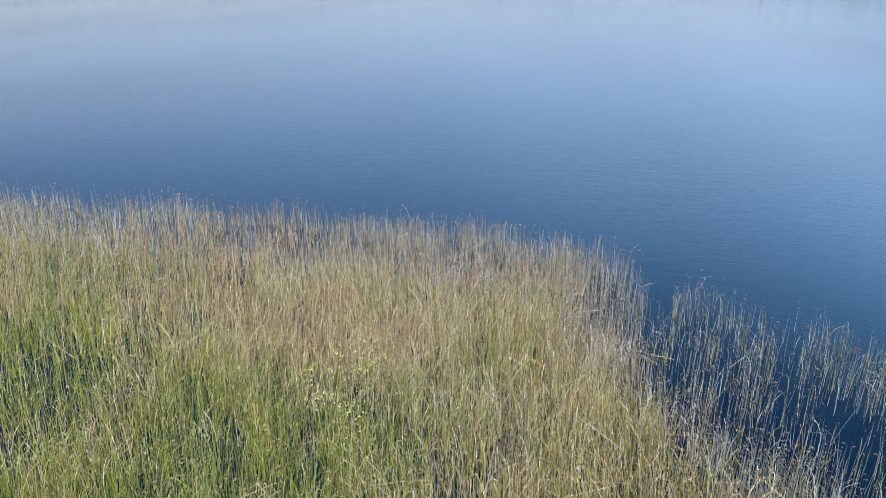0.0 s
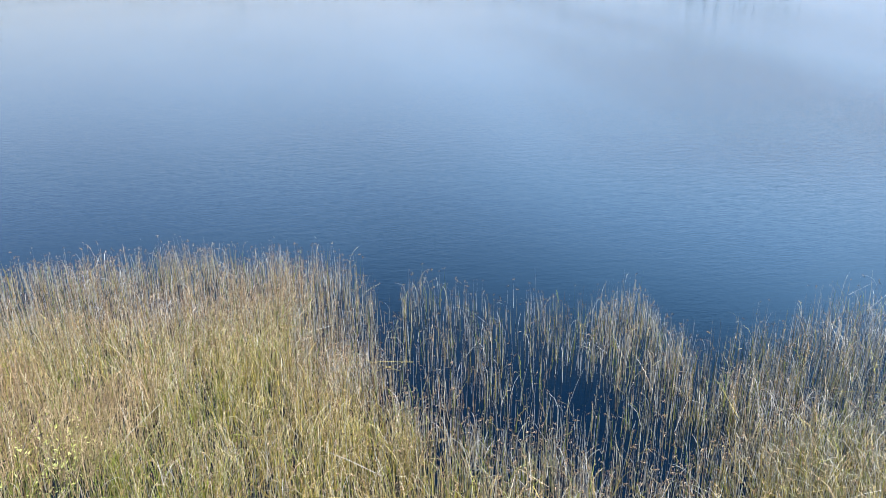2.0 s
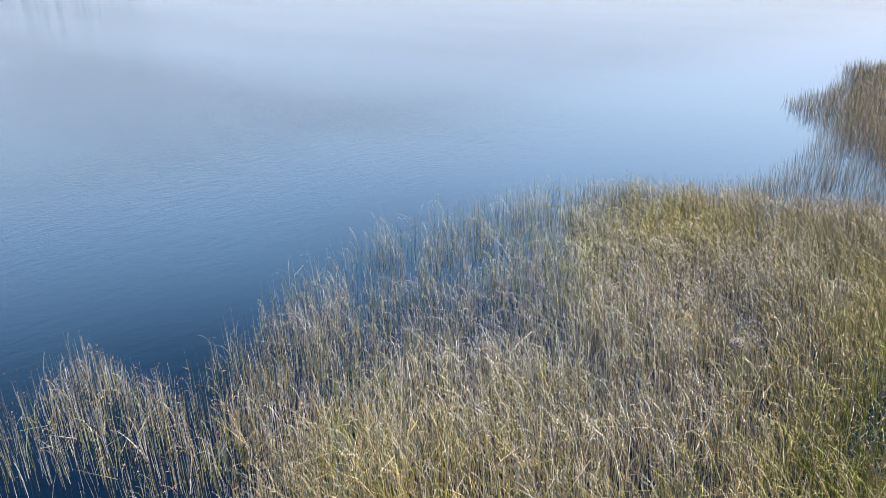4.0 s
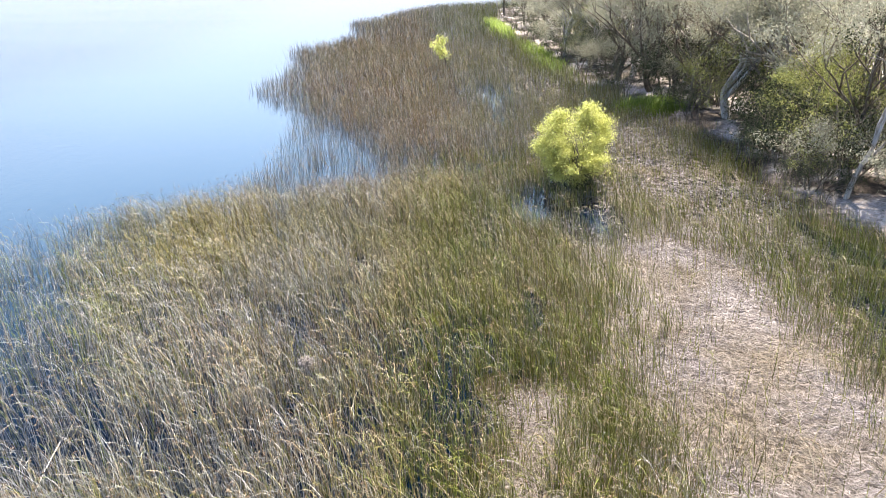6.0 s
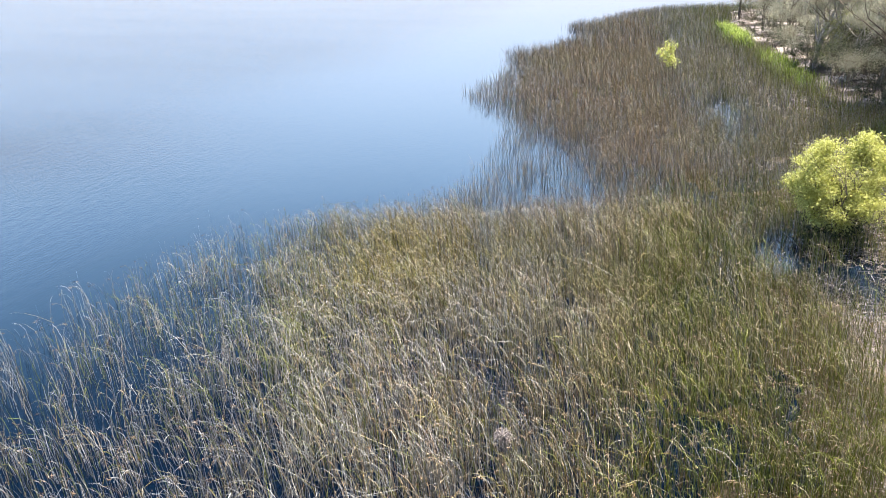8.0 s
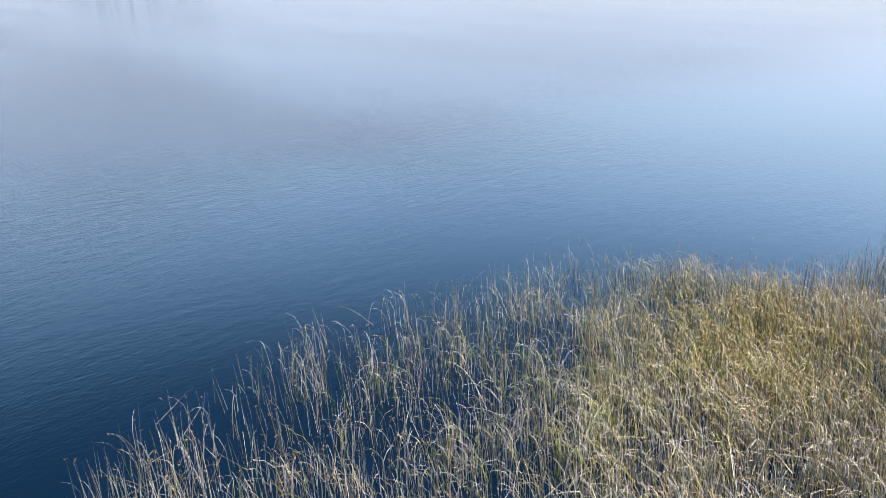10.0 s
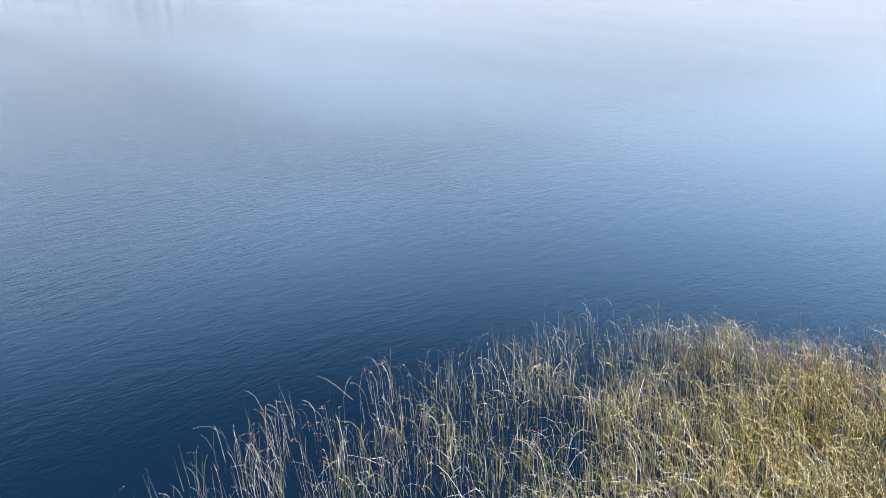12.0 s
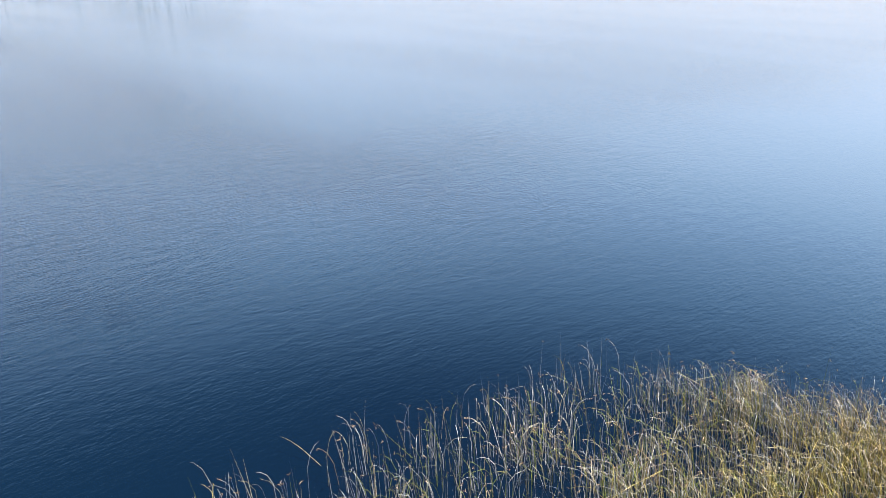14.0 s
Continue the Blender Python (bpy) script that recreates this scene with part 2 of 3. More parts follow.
def field(x, y, scale, shift=0.0):
    """Smooth noise over the plan, 0 to 1."""
    total, weight = 0.0, 0.0
    for k in range(3):
        u, v = x * scale * 2**k + shift + 31 * k, y * scale * 2**k + shift * 1.7 + 17 * k
        i, j = np.floor(u).astype(int), np.floor(v).astype(int)
        f, g = u - i, v - j
        f, g = f * f * (3 - 2 * f), g * g * (3 - 2 * g)
        a = LATTICE[i % 256, j % 256] * (1 - f) + LATTICE[(i + 1) % 256, j % 256] * f
        b = LATTICE[i % 256, (j + 1) % 256] * (1 - f) + LATTICE[(i + 1) % 256, (j + 1) % 256] * f
        total, weight = total + (a * (1 - g) + b * g) / 2**k, weight + 1 / 2**k
    return total / weight


def mesh_from(name, verts, tris, mats, mat_index=None, smooth=True):
    me = bpy.data.meshes.new(name)
    me.vertices.add(len(verts))
    me.vertices.foreach_set("co", np.ascontiguousarray(verts, np.float32).ravel())
    me.loops.add(tris.size)
    me.loops.foreach_set("vertex_index", np.ascontiguousarray(tris, np.int32).ravel())
    me.polygons.add(len(tris))
    me.polygons.foreach_set("loop_start", np.arange(0, tris.size, 3, dtype=np.int32))
    if mat_index is not None:
        me.polygons.foreach_set("material_index", np.asarray(mat_index, np.int32))
    me.polygons.foreach_set("use_smooth", np.full(len(tris), smooth))
    for m in mats:
        me.materials.append(m)
    me.update(calc_edges=True)
    return me


def spine_tubes(points, radii, sides=3):
    """Tapered closed stems along many spines at once. points: (n, k, 3); radii: (n, k). The last point is the tip."""
    n, k, _ = points.shape
    ang = np.arange(sides) * 2 * np.pi / sides
    turn = rng.random((n, 1)) * 6.28
    ca, sa = np.cos(ang[None] + turn), np.sin(ang[None] + turn)
    d = points[:, -1] - points[:, 0]
    d /= np.linalg.norm(d, axis=1, keepdims=True) + 1e-9
    ref = np.where(np.abs(d[:, 2:3]) > 0.9, np.array([[1.0, 0, 0]]), np.array([[0, 0, 1.0]]))
    u = np.cross(d, ref)
    u /= np.linalg.norm(u, axis=1, keepdims=True) + 1e-9
    w = np.cross(d, u)
    ring = ca[:, :, None] * u[:, None] + sa[:, :, None] * w[:, None]
    body = points[:, :-1, None] + ring[:, None] * radii[:, :-1, None, None]
    verts = np.concatenate([body.reshape(n, -1, 3), points[:, -1:]], 1)
    per = verts.shape[1]
    tris = []
    for s in range(k - 2):
        for a in range(sides):
            b = (a + 1) % sides
            p, q, r, t = s * sides + a, s * sides + b, (s + 1) * sides + b, (s + 1) * sides + a
            tris += [(p, q, r), (p, r, t)]
    for a in range(sides):
        tris.append(((k - 2) * sides + a, (k - 2) * sides + (a + 1) % sides, per - 1))
    tris = np.array(tris)[None] + (np.arange(n) * per)[:, None, None]
    return verts.reshape(-1, 3), tris.reshape(-1, 3)


def joined(pieces):
    verts, tris, base = [], [], 0
    for v, t in pieces:
        verts.append(v)
        tris.append(t + base)
        base += len(v)
    return np.concatenate(verts), np.concatenate(tris)


# ---- the plan of the shore: y, x of the reeds' outer edge, of the dense bed's edge and of the dry bank ----
EDGE = [(-40, -10), (-26, -13.0), (-20, -14.2), (-14, -14.9), (-9.4, -15.3), (-6, -14.8), (-4.8, -13.8), (-4.2, -11.2), (-3.7, -12.9), (-2.8, -13.6),
        (-1.8, -12), (-0.5, -12.3), (0.4, -11.8), (2.2, -12.2), (2.4, -9.8), (2.7, -9.2), (4, -9.7), (5.8, -10.9), (8, -11.9), (10.3, -12.2), (12.3, -12.4),
        (15, -11.5), (17.3, -10.6), (19.8, -9.5), (21.4, -7.9), (22.5, -6.2), (24.5, -5.0), (27, -4.7), (30, -4.6), (33, -4.4), (36, -5.2), (39, -6.4),
        (42, -8.3), (44, -8.9), (46, -8.6), (49.5, -7.6), (55, -7.8), (59, -8.2), (62.5, -8.8), (64, -6.8), (68, -5.7), (73, -4.9), (77, -3.3), (79.5, -3.5),
        (84, -5.4), (88, -5.1), (91.5, -2.7), (100, -0.6), (107, 2), (114, 6), (120, 14), (140, 50)]
BED = [(-40, -8), (-14, -11), (-9, -11.4), (-6.4, -11.2), (-6, -9.2), (-4.8, -8.6), (-3.8, -7.4), (-3, -6.3), (-2.2, -5.2), (-1.4, -4.6), (0.8, -4.0),
       (2, -5.8), (3.5, -6.8), (6, -6.8), (8.5, -6.0), (9.5, -6.1), (12, -6.5), (14.5, -7.4), (17, -7.9), (19, -8.1), (20.5, -7.2), (21.5, -3.5),
       (23.5, 0.0), (27, 0.4), (31, -0.6), (33, -1.4), (37, -2.4), (39, -4.2), (42, -5.6), (46, -5.9), (49.5, -5.8), (55, -6.4), (59, -7.0), (62.5, -7.6), (64, -5.8),
       (68, -4.6), (73, -3.8), (77, -2.4), (79.5, -2.8), (84, -4.6), (88, -4.2), (91.5, -1.8), (100, 0.2), (107, 2.6), (114, 6.6), (120, 15), (140, 52)]
BANK = [(-40, 16), (10, 16.5), (17, 15.2), (20, 14.0), (23, 14.2), (27, 15.4), (31, 15.2), (35, 14.4), (42, 14.2), (48, 12.9), (70, 12.4), (90, 12.2),
        (110, 15.5), (118, 30), (140, 60)]


def line_at(line, y):
    return np.interp(y, [p[0] for p in line], [p[1] for p in line])


def smooth(a, b, v):
    t = np.clip((v - a) / (b - a), 0, 1)
    return t * t * (3 - 2 * t)


def near(x, y, cx, cy, rx, ry):
    return np.exp(-(((x - cx) / rx) ** 2 + ((y - cy) / ry) ** 2))


def litter_zone(x, y):
    """Where the old stems lie flat."""
    a = near(x, y, 8.4, 16.2, 2.0, 2.2) + near(x, y, 8.2, 12.8, 2.0, 2.6) + near(x, y, 7.6, 9.0, 2.2, 2.6) + near(x, y, 7.6, 4.5, 2.4, 3.2)
    a = a + near(x, y, 3.5, 9.8, 0.8, 0.45) + near(x, y, 3.1, 8.6, 0.5, 0.9) + near(x, y, 2.7, 7.3, 0.4, 0.7)
    b = 0.88 * near(x, y, 10.6, 22, 3.2, 4.2) + 0.8 * near(x, y, 10.8, 30, 2.8, 5) + 0.6 * near(x, y, 9.5, 46, 2, 5) + 0.5 * near(x, y, 8.5, 60, 2.0, 8)
    return np.clip(np.maximum(a, b), 0, 1)


def pool_zone(x, y):
    return np.clip(near(x, y, 5.0, 21, 0.9, 2.0) + near(x, y, 6.85, 19.8, 0.65, 1.7) + 0.62 * near(x, y, 6.0, 40.5, 1.3, 4.6) + near(x, y, -8.0, -0.4, 0.9, 0.7), 0, 1)


# ---- ground and water ----
def ground_height(x, y):
    land = smooth(-1.5, 2.5, x - line_at(BANK, y) + 2 * (field(x, y, 0.3) - 0.5))
    marsh = smooth(-2.2, 2.2, x - line_at(BED, y) + 4.5 * (field(x, y, 0.55, 77) - 0.5) - 1.0)
    h = -1.2 + 1.11 * marsh + 0.44 * land - 0.6 * pool_zone(x, y) + 0.10 * (field(x, y, 0.8, 5) - 0.5) * marsh
    h = h + 0.08 * smooth(-1.0, 1.5, x) * smooth(5, 8, y) * marsh
    litter = near(x, y, 7.6, 13, 2.2, 6.5) + 0.6 * near(x, y, 3.4, 8.9, 0.8, 1.3)
    h = h + 0.25 * np.clip(litter, 0, 1)
    h = h + 1.2 * smooth(10, 60, x - line_at(BANK, y)) * field(x, y, 0.05, 9)
    r = np.hypot(x + 10, y)
    far = smooth(416, 426, r) * (1 - smooth(-30, 30, x - line_at(BANK, np.clip(y, -40, 140))))
    return np.where(far > 0, np.maximum(h, -1.2 + 1.7 * far), h)


def steps(bounds):
    out = []
    for a, b, d in bounds:
        out += list(np.arange(a, b, d))
    return np.array(out + [bounds[-1][1]])


def sheet(name, xs, ys, zf, mat):
    X, Y = np.meshgrid(xs, ys, indexing="ij")
    v = np.stack([X, Y, zf(X, Y)], -1).reshape(-1, 3)
    i, j = np.meshgrid(np.arange(len(xs) - 1), np.arange(len(ys) - 1), indexing="ij")
    a = (i * len(ys) + j).ravel()
    t = np.concatenate([np.stack([a, a + len(ys), a + len(ys) + 1], 1), np.stack([a, a + len(ys) + 1, a + 1], 1)])
    return new(name, mesh_from(name, v, t, [mat]))


gx = steps([(-3000, -400, 400), (-400, -40, 12), (-40, -12, 2), (-12, 30, 0.5), (30, 80, 3), (80, 400, 40), (400, 3000, 400)])
gy = steps([(-3000, -400, 400), (-400, -40, 12), (-40, -20, 2), (-20, 50, 0.5), (50, 130, 2), (130, 400, 15), (400, 3000, 400)])
ground = sheet("ground", gx, gy, ground_height, GROUND)
tagged(ground, "sandy lakeside ground with leaf litter and wet mud", "ground", kind="structure")
water = sheet("water", steps([(-3000, 3000, 1500)]), steps([(-3000, 3000, 1500)]), lambda x, y: 0 * x, WATER)
tagged(water, "calm dark blue lake water with fine ripples", "water", kind="structure")


# ---- reeds ----
def reed_spines(x, y, z0, height, lean, bend, heading, k=4):
    """Straight stems that lean a little and hook over near the tip."""
    s = np.array([[0, 0.55, 0.77, 0.91, 1.0]]) if k == 5 else np.linspace(0, 1, k)[None]
    hook = np.clip((s - 0.55) / 0.45, 0, 1) ** 1.6
    out = lean[:, None] * s + 0.42 * bend[:, None] * hook
    up = s - 0.30 * np.clip(bend, 0, 1.2)[:, None] * hook**1.8 - 0.35 * np.clip(lean, 0, 1.5)[:, None] ** 2 * s
    p = np.stack([x[:, None] + np.cos(heading)[:, None] * out * height[:, None], y[:, None] + np.sin(heading)[:, None] * out * height[:, None],
                  z0[:, None] + up * height[:, None]], -1)
    return p


def scatter(x0, x1, y0, y1, per_m2):
    n = int((x1 - x0) * (y1 - y0) * per_m2)
    return rng.uniform(x0, x1, n), rng.uniform(y0, y1, n)


def reed_share(x, y):
    """How much of the full density stands at a place, 0 to 1."""
    wob = 1.2 * (field(x, y, 0.45, 2) - 0.5)
    e = x - line_at(EDGE, y) + wob
    b = x - line_at(BED, y) + wob
    open_water = smooth(-6.5, -5, y) * (1 - smooth(-0.5, 2, y))
    thin = (1 - 0.55 * open_water) * smooth(-0.6, 1.2, e) * (0.20 + 0.13 * smooth(0.35, 0.65, field(x, y, 0.7, 8)) + 0.16 * (1 - smooth(-6, -4, y)) + 0.05 * smooth(1, 3, y) - 0.20 * smooth(6.5, 9, y) * (1 - smooth(19, 22, y)))
    gap = smooth(23.0, 24.5, y) * (1 - smooth(32, 34, y))
    thin = thin * (1 - 0.3 * gap)
    b = b + 1.6 * (field(x, y, 0.9, 61) - 0.5)
    loose = smooth(3, 6, y) * (1 - smooth(19, 22, y))
    dense = smooth(-1.6 - 2.2 * loose, 1.0 + 1.2 * loose, b) * (0.45 + 0.55 * smooth(0, 4.0, b + 6 * (1 - smooth(2, 6, y)) + 6 * smooth(19, 22, y)))
    share = thin + (1 - thin) * dense * (0.34 + 0.66 * smooth(0.38, 0.62, field(x, y, 1.5, 4)))
    share = share * (0.5 + 0.9 * smooth(0.36, 0.62, field(x, y, 2.6, 91)))
    share = share * (1 - 0.38 * smooth(-7.5, -3.5, x) * (1 - smooth(-9, -5, y)))
    share = share * (1 - 0.93 * litter_zone(x, y)) * (1 - np.clip(1.25 * pool_zone(x, y), 0, 0.97))
    share = share * (1 - smooth(-1.8, 0.6, x - line_at(BANK, y) + 2 * (field(x, y, 0.5, 6) - 0.5)))
    return share


def reed_kinds(x, y, n):
    """Chances of straw, green, rust and bleached stems at a place; returns the kind drawn for each stem."""
    b = x - line_at(BED, y)
    north = smooth(2, 8, y)
    bleached = (2.6 + 0.6 * north) * (1 - 0.45 * smooth(8, 11, y)) * (1 - smooth(-0.8, 1.2 + 2.2 * smooth(-2, 2, y) + 2.6 * north, b)) + 0.12 + 1.5 * smooth(24, 32, y) + 3.8 * north * (1 - smooth(-2.5, 0.8, x)) * (1 - smooth(20, 26, y)) * (1 - 0.7 * near(x, y, -5.5, 18.5, 3.5, 4))
    green = 0.55 + 2.6 * near(x, y, -8, 14, 4, 6) + 2.7 * smooth(0.2, 2.4, x) * north * (1 - smooth(24, 30, y)) + 2.5 * smooth(8.5, 11, x)
    green = green + 15.0 * smooth(-7.2, -2.8, x) * (1 - smooth(-11.0, -6.5, y)) + 1.3 * (1 - smooth(-19, -14, y)) * smooth(0, 3, b) + 0.8 * smooth(3, 7, x) * smooth(26, 34, y)
    rust = 0.35 + 1.2 * near(x, y, -2.6, 10.5, 2.2, 3.0) + 4.5 * smooth(20, 26, y) * (1 - smooth(1, 5, x)) * (0.5 + field(x, y, 0.15, 3)) + (0.25 + 1.1 * (1 - smooth(-6, -3, y))) * (1 - smooth(-1.5, 2, b)) + 5.0 * (1 - smooth(-9, -5, y)) * smooth(0.45, 0.7, field(x, y, 0.5, 71))
    straw = 1.0 * (1 - smooth(20, 28, y)) + 0.3 + 0.9 * smooth(20, 28, y) + 1.3 * smooth(12, 16, y) * (1 - smooth(24, 28, y)) + 5.0 * near(y, x, 56, -3, 5, 8) + 1.2 * smooth(1, 5, x) * smooth(26, 34, y) + 1.2 * smooth(0.55, 0.75, field(x, y, 0.25, 12)) 
    golden = 0.22 * (1 - smooth(20, 26, y)) + 6.0 * near(x, y, -5.8, 18.6, 2.5, 2.8) + (0.25 + 0.85 * smooth(-9, -5, y)) * (1 - smooth(0, 4, y)) * smooth(-0.5, 1.5, b) + 0.8 * near(x, y, -3.4, 3.4, 2.8, 3.2)
    w = np.stack([straw, green * (0.5 + field(x, y, 0.4, 20)), rust, golden, bleached], -1)
    c = np.cumsum(w / w.sum(-1, keepdims=True), -1)
    return (rng.random((n, 1)) > c).sum(-1)


REEDS = {0: [], 1: [], 2: [], 3: [], 4: []}
SEEDS = []


def plant_reeds(x0, x1, y0, y1, per_m2, width, k, seeds):
    x, y = scatter(x0, x1, y0, y1, per_m2)
    keep = rng.random(len(x)) < reed_share(x, y)
    x, y = x[keep], y[keep]
    n = len(x)
    kind = reed_kinds(x, y, n)
    b = x - line_at(BED, y)
    h = rng.normal(1.02, 0.17, n) * (0.84 + 0.30 * field(x, y, 0.6, 30)) * (0.82 + 0.18 * smooth(-1.5, 1.5, b)) * (1 - 0.22 * smooth(20, 26, y) + 0.2 * smooth(50, 75, y)) * (0.88 + 0.24 * field(x, y, 2.6, 91))
    h = np.clip(h, 0.45, 1.5)
    z0 = np.maximum(ground_height(x, y), 0) - 0.05
    wild = np.maximum(smooth(-1.5, 1.5, b) * (0.72 + 0.28 * smooth(1, 7, y)), 0.75 * smooth(4, 9, y))
    lean = np.abs(rng.normal(0, 1, n)) * (0.045 + 0.13 * wild)
    drooping = near(x, y, -7, 15, 4, 6)
    arched = rng.random(n) < 0.20 + 0.24 * wild + 0.14 * drooping
    bend = np.where(arched, rng.uniform(0.25, 0.9, n) + 0.5 * drooping, rng.uniform(0, 0.2, n))
    heading = rng.normal(radians(190), 1.0, n) + 2.2 * (field(x, y, 0.5, 50) - 0.5)
    flat = rng.random(n) < 0.012 + 0.015 * wild
    lean = np.where(flat, rng.uniform(0.6, 1.3, n), lean)
    p = reed_spines(x, y, z0, h, lean, bend, heading, 5)
    w = width * rng.uniform(0.65, 1.3, n) * (1 - 0.2 * smooth(3, 7, y) * (1 - smooth(-1, 3, b)))
    taper = np.linspace(1, 0.45, 5)[None]
    hooked = arched if k == 5 else arched & (rng.random(n) < 0.5)
    points = [0, 1, 2, 3, 4] if k == 5 else [0, 2, 4]
    for q in range(5):
        s = (kind == q) & hooked
        if s.any():
            REEDS[q].append(spine_tubes(p[s][:, points], w[s, None] * taper[:, points]))
        s = (kind == q) & ~hooked
        if s.any():
            REEDS[q].append(spine_tubes(p[s][:, [0, 4]], 1.4 * w[s, None] * taper[:, [0, 4]]))
    if seeds:
        s = rng.random(n) < seeds * (1 + 0.7 * (1 - smooth(0, 4, y))) * (0.8 + 0.7 * (1 - smooth(-1, 3, b)) * (1 - smooth(-4, 2, y)))
        # seed heads: small drooping clusters just below the tip
        top = p[s, -1] * 0.85 + p[s, -2] * 0.15
        size = (width / 0.005) ** 0.5 * rng.uniform(0.5, 1.3, (len(top), 1))
        for ray in range(3):
            d = rng.normal(0, 1, top.shape)
            d[:, 2] = d[:, 2] * 0.7 - 0.25
            d /= np.linalg.norm(d, axis=1, keepdims=True)
            L = rng.uniform(0.03, 0.085, (len(top), 1)) * size
            SEEDS.append(spine_tubes(np.stack([top + d * L * 0.15, top + d * L], 1), 0.0075 * np.concatenate([size, 0 * size], 1)))


def cross_stems(x0, x1, y0, y1, per_m2):
    """Long broken stems caught slantwise across the tops of the others."""
    x, y = scatter(x0, x1, y0, y1, per_m2)
    keep = rng.random(len(x)) < 1.6 * reed_share(x, y) - 0.3
    x, y = x[keep], y[keep]
    n = len(x)
    L, a, tilt = rng.uniform(0.6, 1.5, n), rng.uniform(0, 6.28, n), rng.normal(0.05, 0.22, n)
    z = np.maximum(ground_height(x, y), 0) + rng.uniform(0.45, 0.92, n)
    s = np.linspace(-0.5, 0.5, 3)[None]
    p = np.stack([x[:, None] + np.cos(a)[:, None] * s * L[:, None], y[:, None] + np.sin(a)[:, None] * s * L[:, None],
                  z[:, None] + (tilt * L)[:, None] * s - 0.12 * s**2 * L[:, None]], -1)
    w = 0.0042 * rng.uniform(0.7, 1.3, (n, 1)) * np.array([[1, 0.85, 0.4]])
    kind = rng.choice([0, 3, 4], n, p=[0.5, 0.4, 0.1])
    for q in (0, 3, 4):
        REEDS[q].append(spine_tubes(p[kind == q], w[kind == q]))


plant_reeds(-16, 1.2, -14, 24, 330, 0.0042, 5, 0.32)
plant_reeds(1.2, 5.5, 5, 24, 380, 0.0042, 5, 0.3)
plant_reeds(1.2, 16, -17, 3, 130, 0.0065, 3, 0)
plant_reeds(1.2, 5.5, 3, 5, 200, 0.0055, 3, 0)
plant_reeds(5.5, 16, 3, 24, 170, 0.0050, 5, 0.1)
plant_reeds(-16, 0, -28, -14, 150, 0.0060, 3, 0.25)
plant_reeds(-9, 16, 24, 40, 210, 0.0050, 3, 0.3)
plant_reeds(-10, 16, 40, 66, 100, 0.0075, 3, 0.15)
plant_reeds(-10, 20, 66, 120, 34, 0.012, 3, 0)
plant_reeds(-16, 5, -44, -28, 35, 0.012, 3, 0)
cross_stems(-14, 1.2, -10, 22, 1.8)
for q, (name, mat, label) in enumerate((
        ("straw_reeds", M_STRAW, "tall straw-coloured club rushes standing in the shallows"),
        ("green_reeds", M_GREEN, "living green club rushes in the wet marsh"),
        ("rusty_reeds", M_RUST, "rust-brown old club rushes with thin stems"),
        ("golden_reeds", M_GOLD, "golden-yellow tangled club rushes arching over at the tips"),
        ("bleached_reeds", M_GREY, "pale grey-green sparse rushes standing in open water"))):
    v, t = joined(REEDS[q])
    tagged(new(name, mesh_from(name, v, t, [mat], smooth=False)), label, "reeds", kind="stuff")
v, t = joined(SEEDS)
tagged(new("seed_heads", mesh_from("seed_heads", v, t, [M_SEED], smooth=False)), "small brown seed heads at the rush tips", "seed heads", kind="stuff")


# ---- flattened old stems ----
def lay_straw(x0, x1, y0, y1, per_m2, width):
    x, y = scatter(x0, x1, y0, y1, per_m2)
    keep = rng.random(len(x)) < litter_zone(x, y) ** 0.7 * (1 - pool_zone(x, y))
    x, y = x[keep], y[keep]
    n = len(x)
    L = rng.uniform(0.12, 0.5, n)
    a = rng.normal(0.5, 1.1, n) + 4 * field(x, y, 0.35, 40)
    z = np.maximum(ground_height(x, y), 0.0) + rng.uniform(0.01, 0.16, n)
    tilt = rng.normal(0, 0.10, n)
    s = np.array([[-0.5, 0.5]])
    p = np.stack([x[:, None] + np.cos(a)[:, None] * s * L[:, None], y[:, None] + np.sin(a)[:, None] * s * L[:, None],
                  z[:, None] + (tilt * L)[:, None] * s], -1)
    return spine_tubes(p, width * rng.uniform(0.6, 1.4, (n, 1)) * np.array([[1.0, 0.0]]))


v, t = joined([lay_straw(1.5, 13, 4, 20, 950, 0.0048), lay_straw(1.5, 13, -3, 4, 400, 0.006), lay_straw(5, 14, 20, 40, 190, 0.0095), lay_straw(4, 13, 40, 75, 40, 0.018)])
tagged(new("flattened_reeds", mesh_from("flattened_reeds", v, t, [M_DEAD], smooth=False)), "pale flattened dead reed straw lying over wet ground", "straw", kind="stuff")


# ---- fresh grass on the wet edge ----
def grass_patch(cx, cy, rx, ry, n, h, width):
    x, y = rng.normal(cx, rx * 0.5, n), rng.normal(cy, ry * 0.5, n)
    z0 = np.maximum(ground_height(x, y), 0) - 0.03
    hh = h * rng.uniform(0.6, 1.2, n)
    p = reed_spines(x, y, z0, hh, np.abs(rng.normal(0, 0.2, n)), rng.uniform(0, 0.6, n), rng.uniform(0, 6.28, n), 3)
    return spine_tubes(p, width * rng.uniform(0.7, 1.3, (n, 1)) * np.array([[1, 0.8, 0.2]]))


v, t = joined([grass_patch(13.9, 36.3, 1.5, 1.2, 2600, 0.9, 0.011), grass_patch(11.0, 78, 0.9, 8, 2400, 1.1, 0.02),
               grass_patch(11.8, 58, 1.0, 9, 2200, 0.7, 0.014)])
tagged(new("fresh_grass", mesh_from("fresh_grass", v, t, [M_FRESH])), "bright green tall grass along the wet edge of the bank", "grass", kind="stuff")


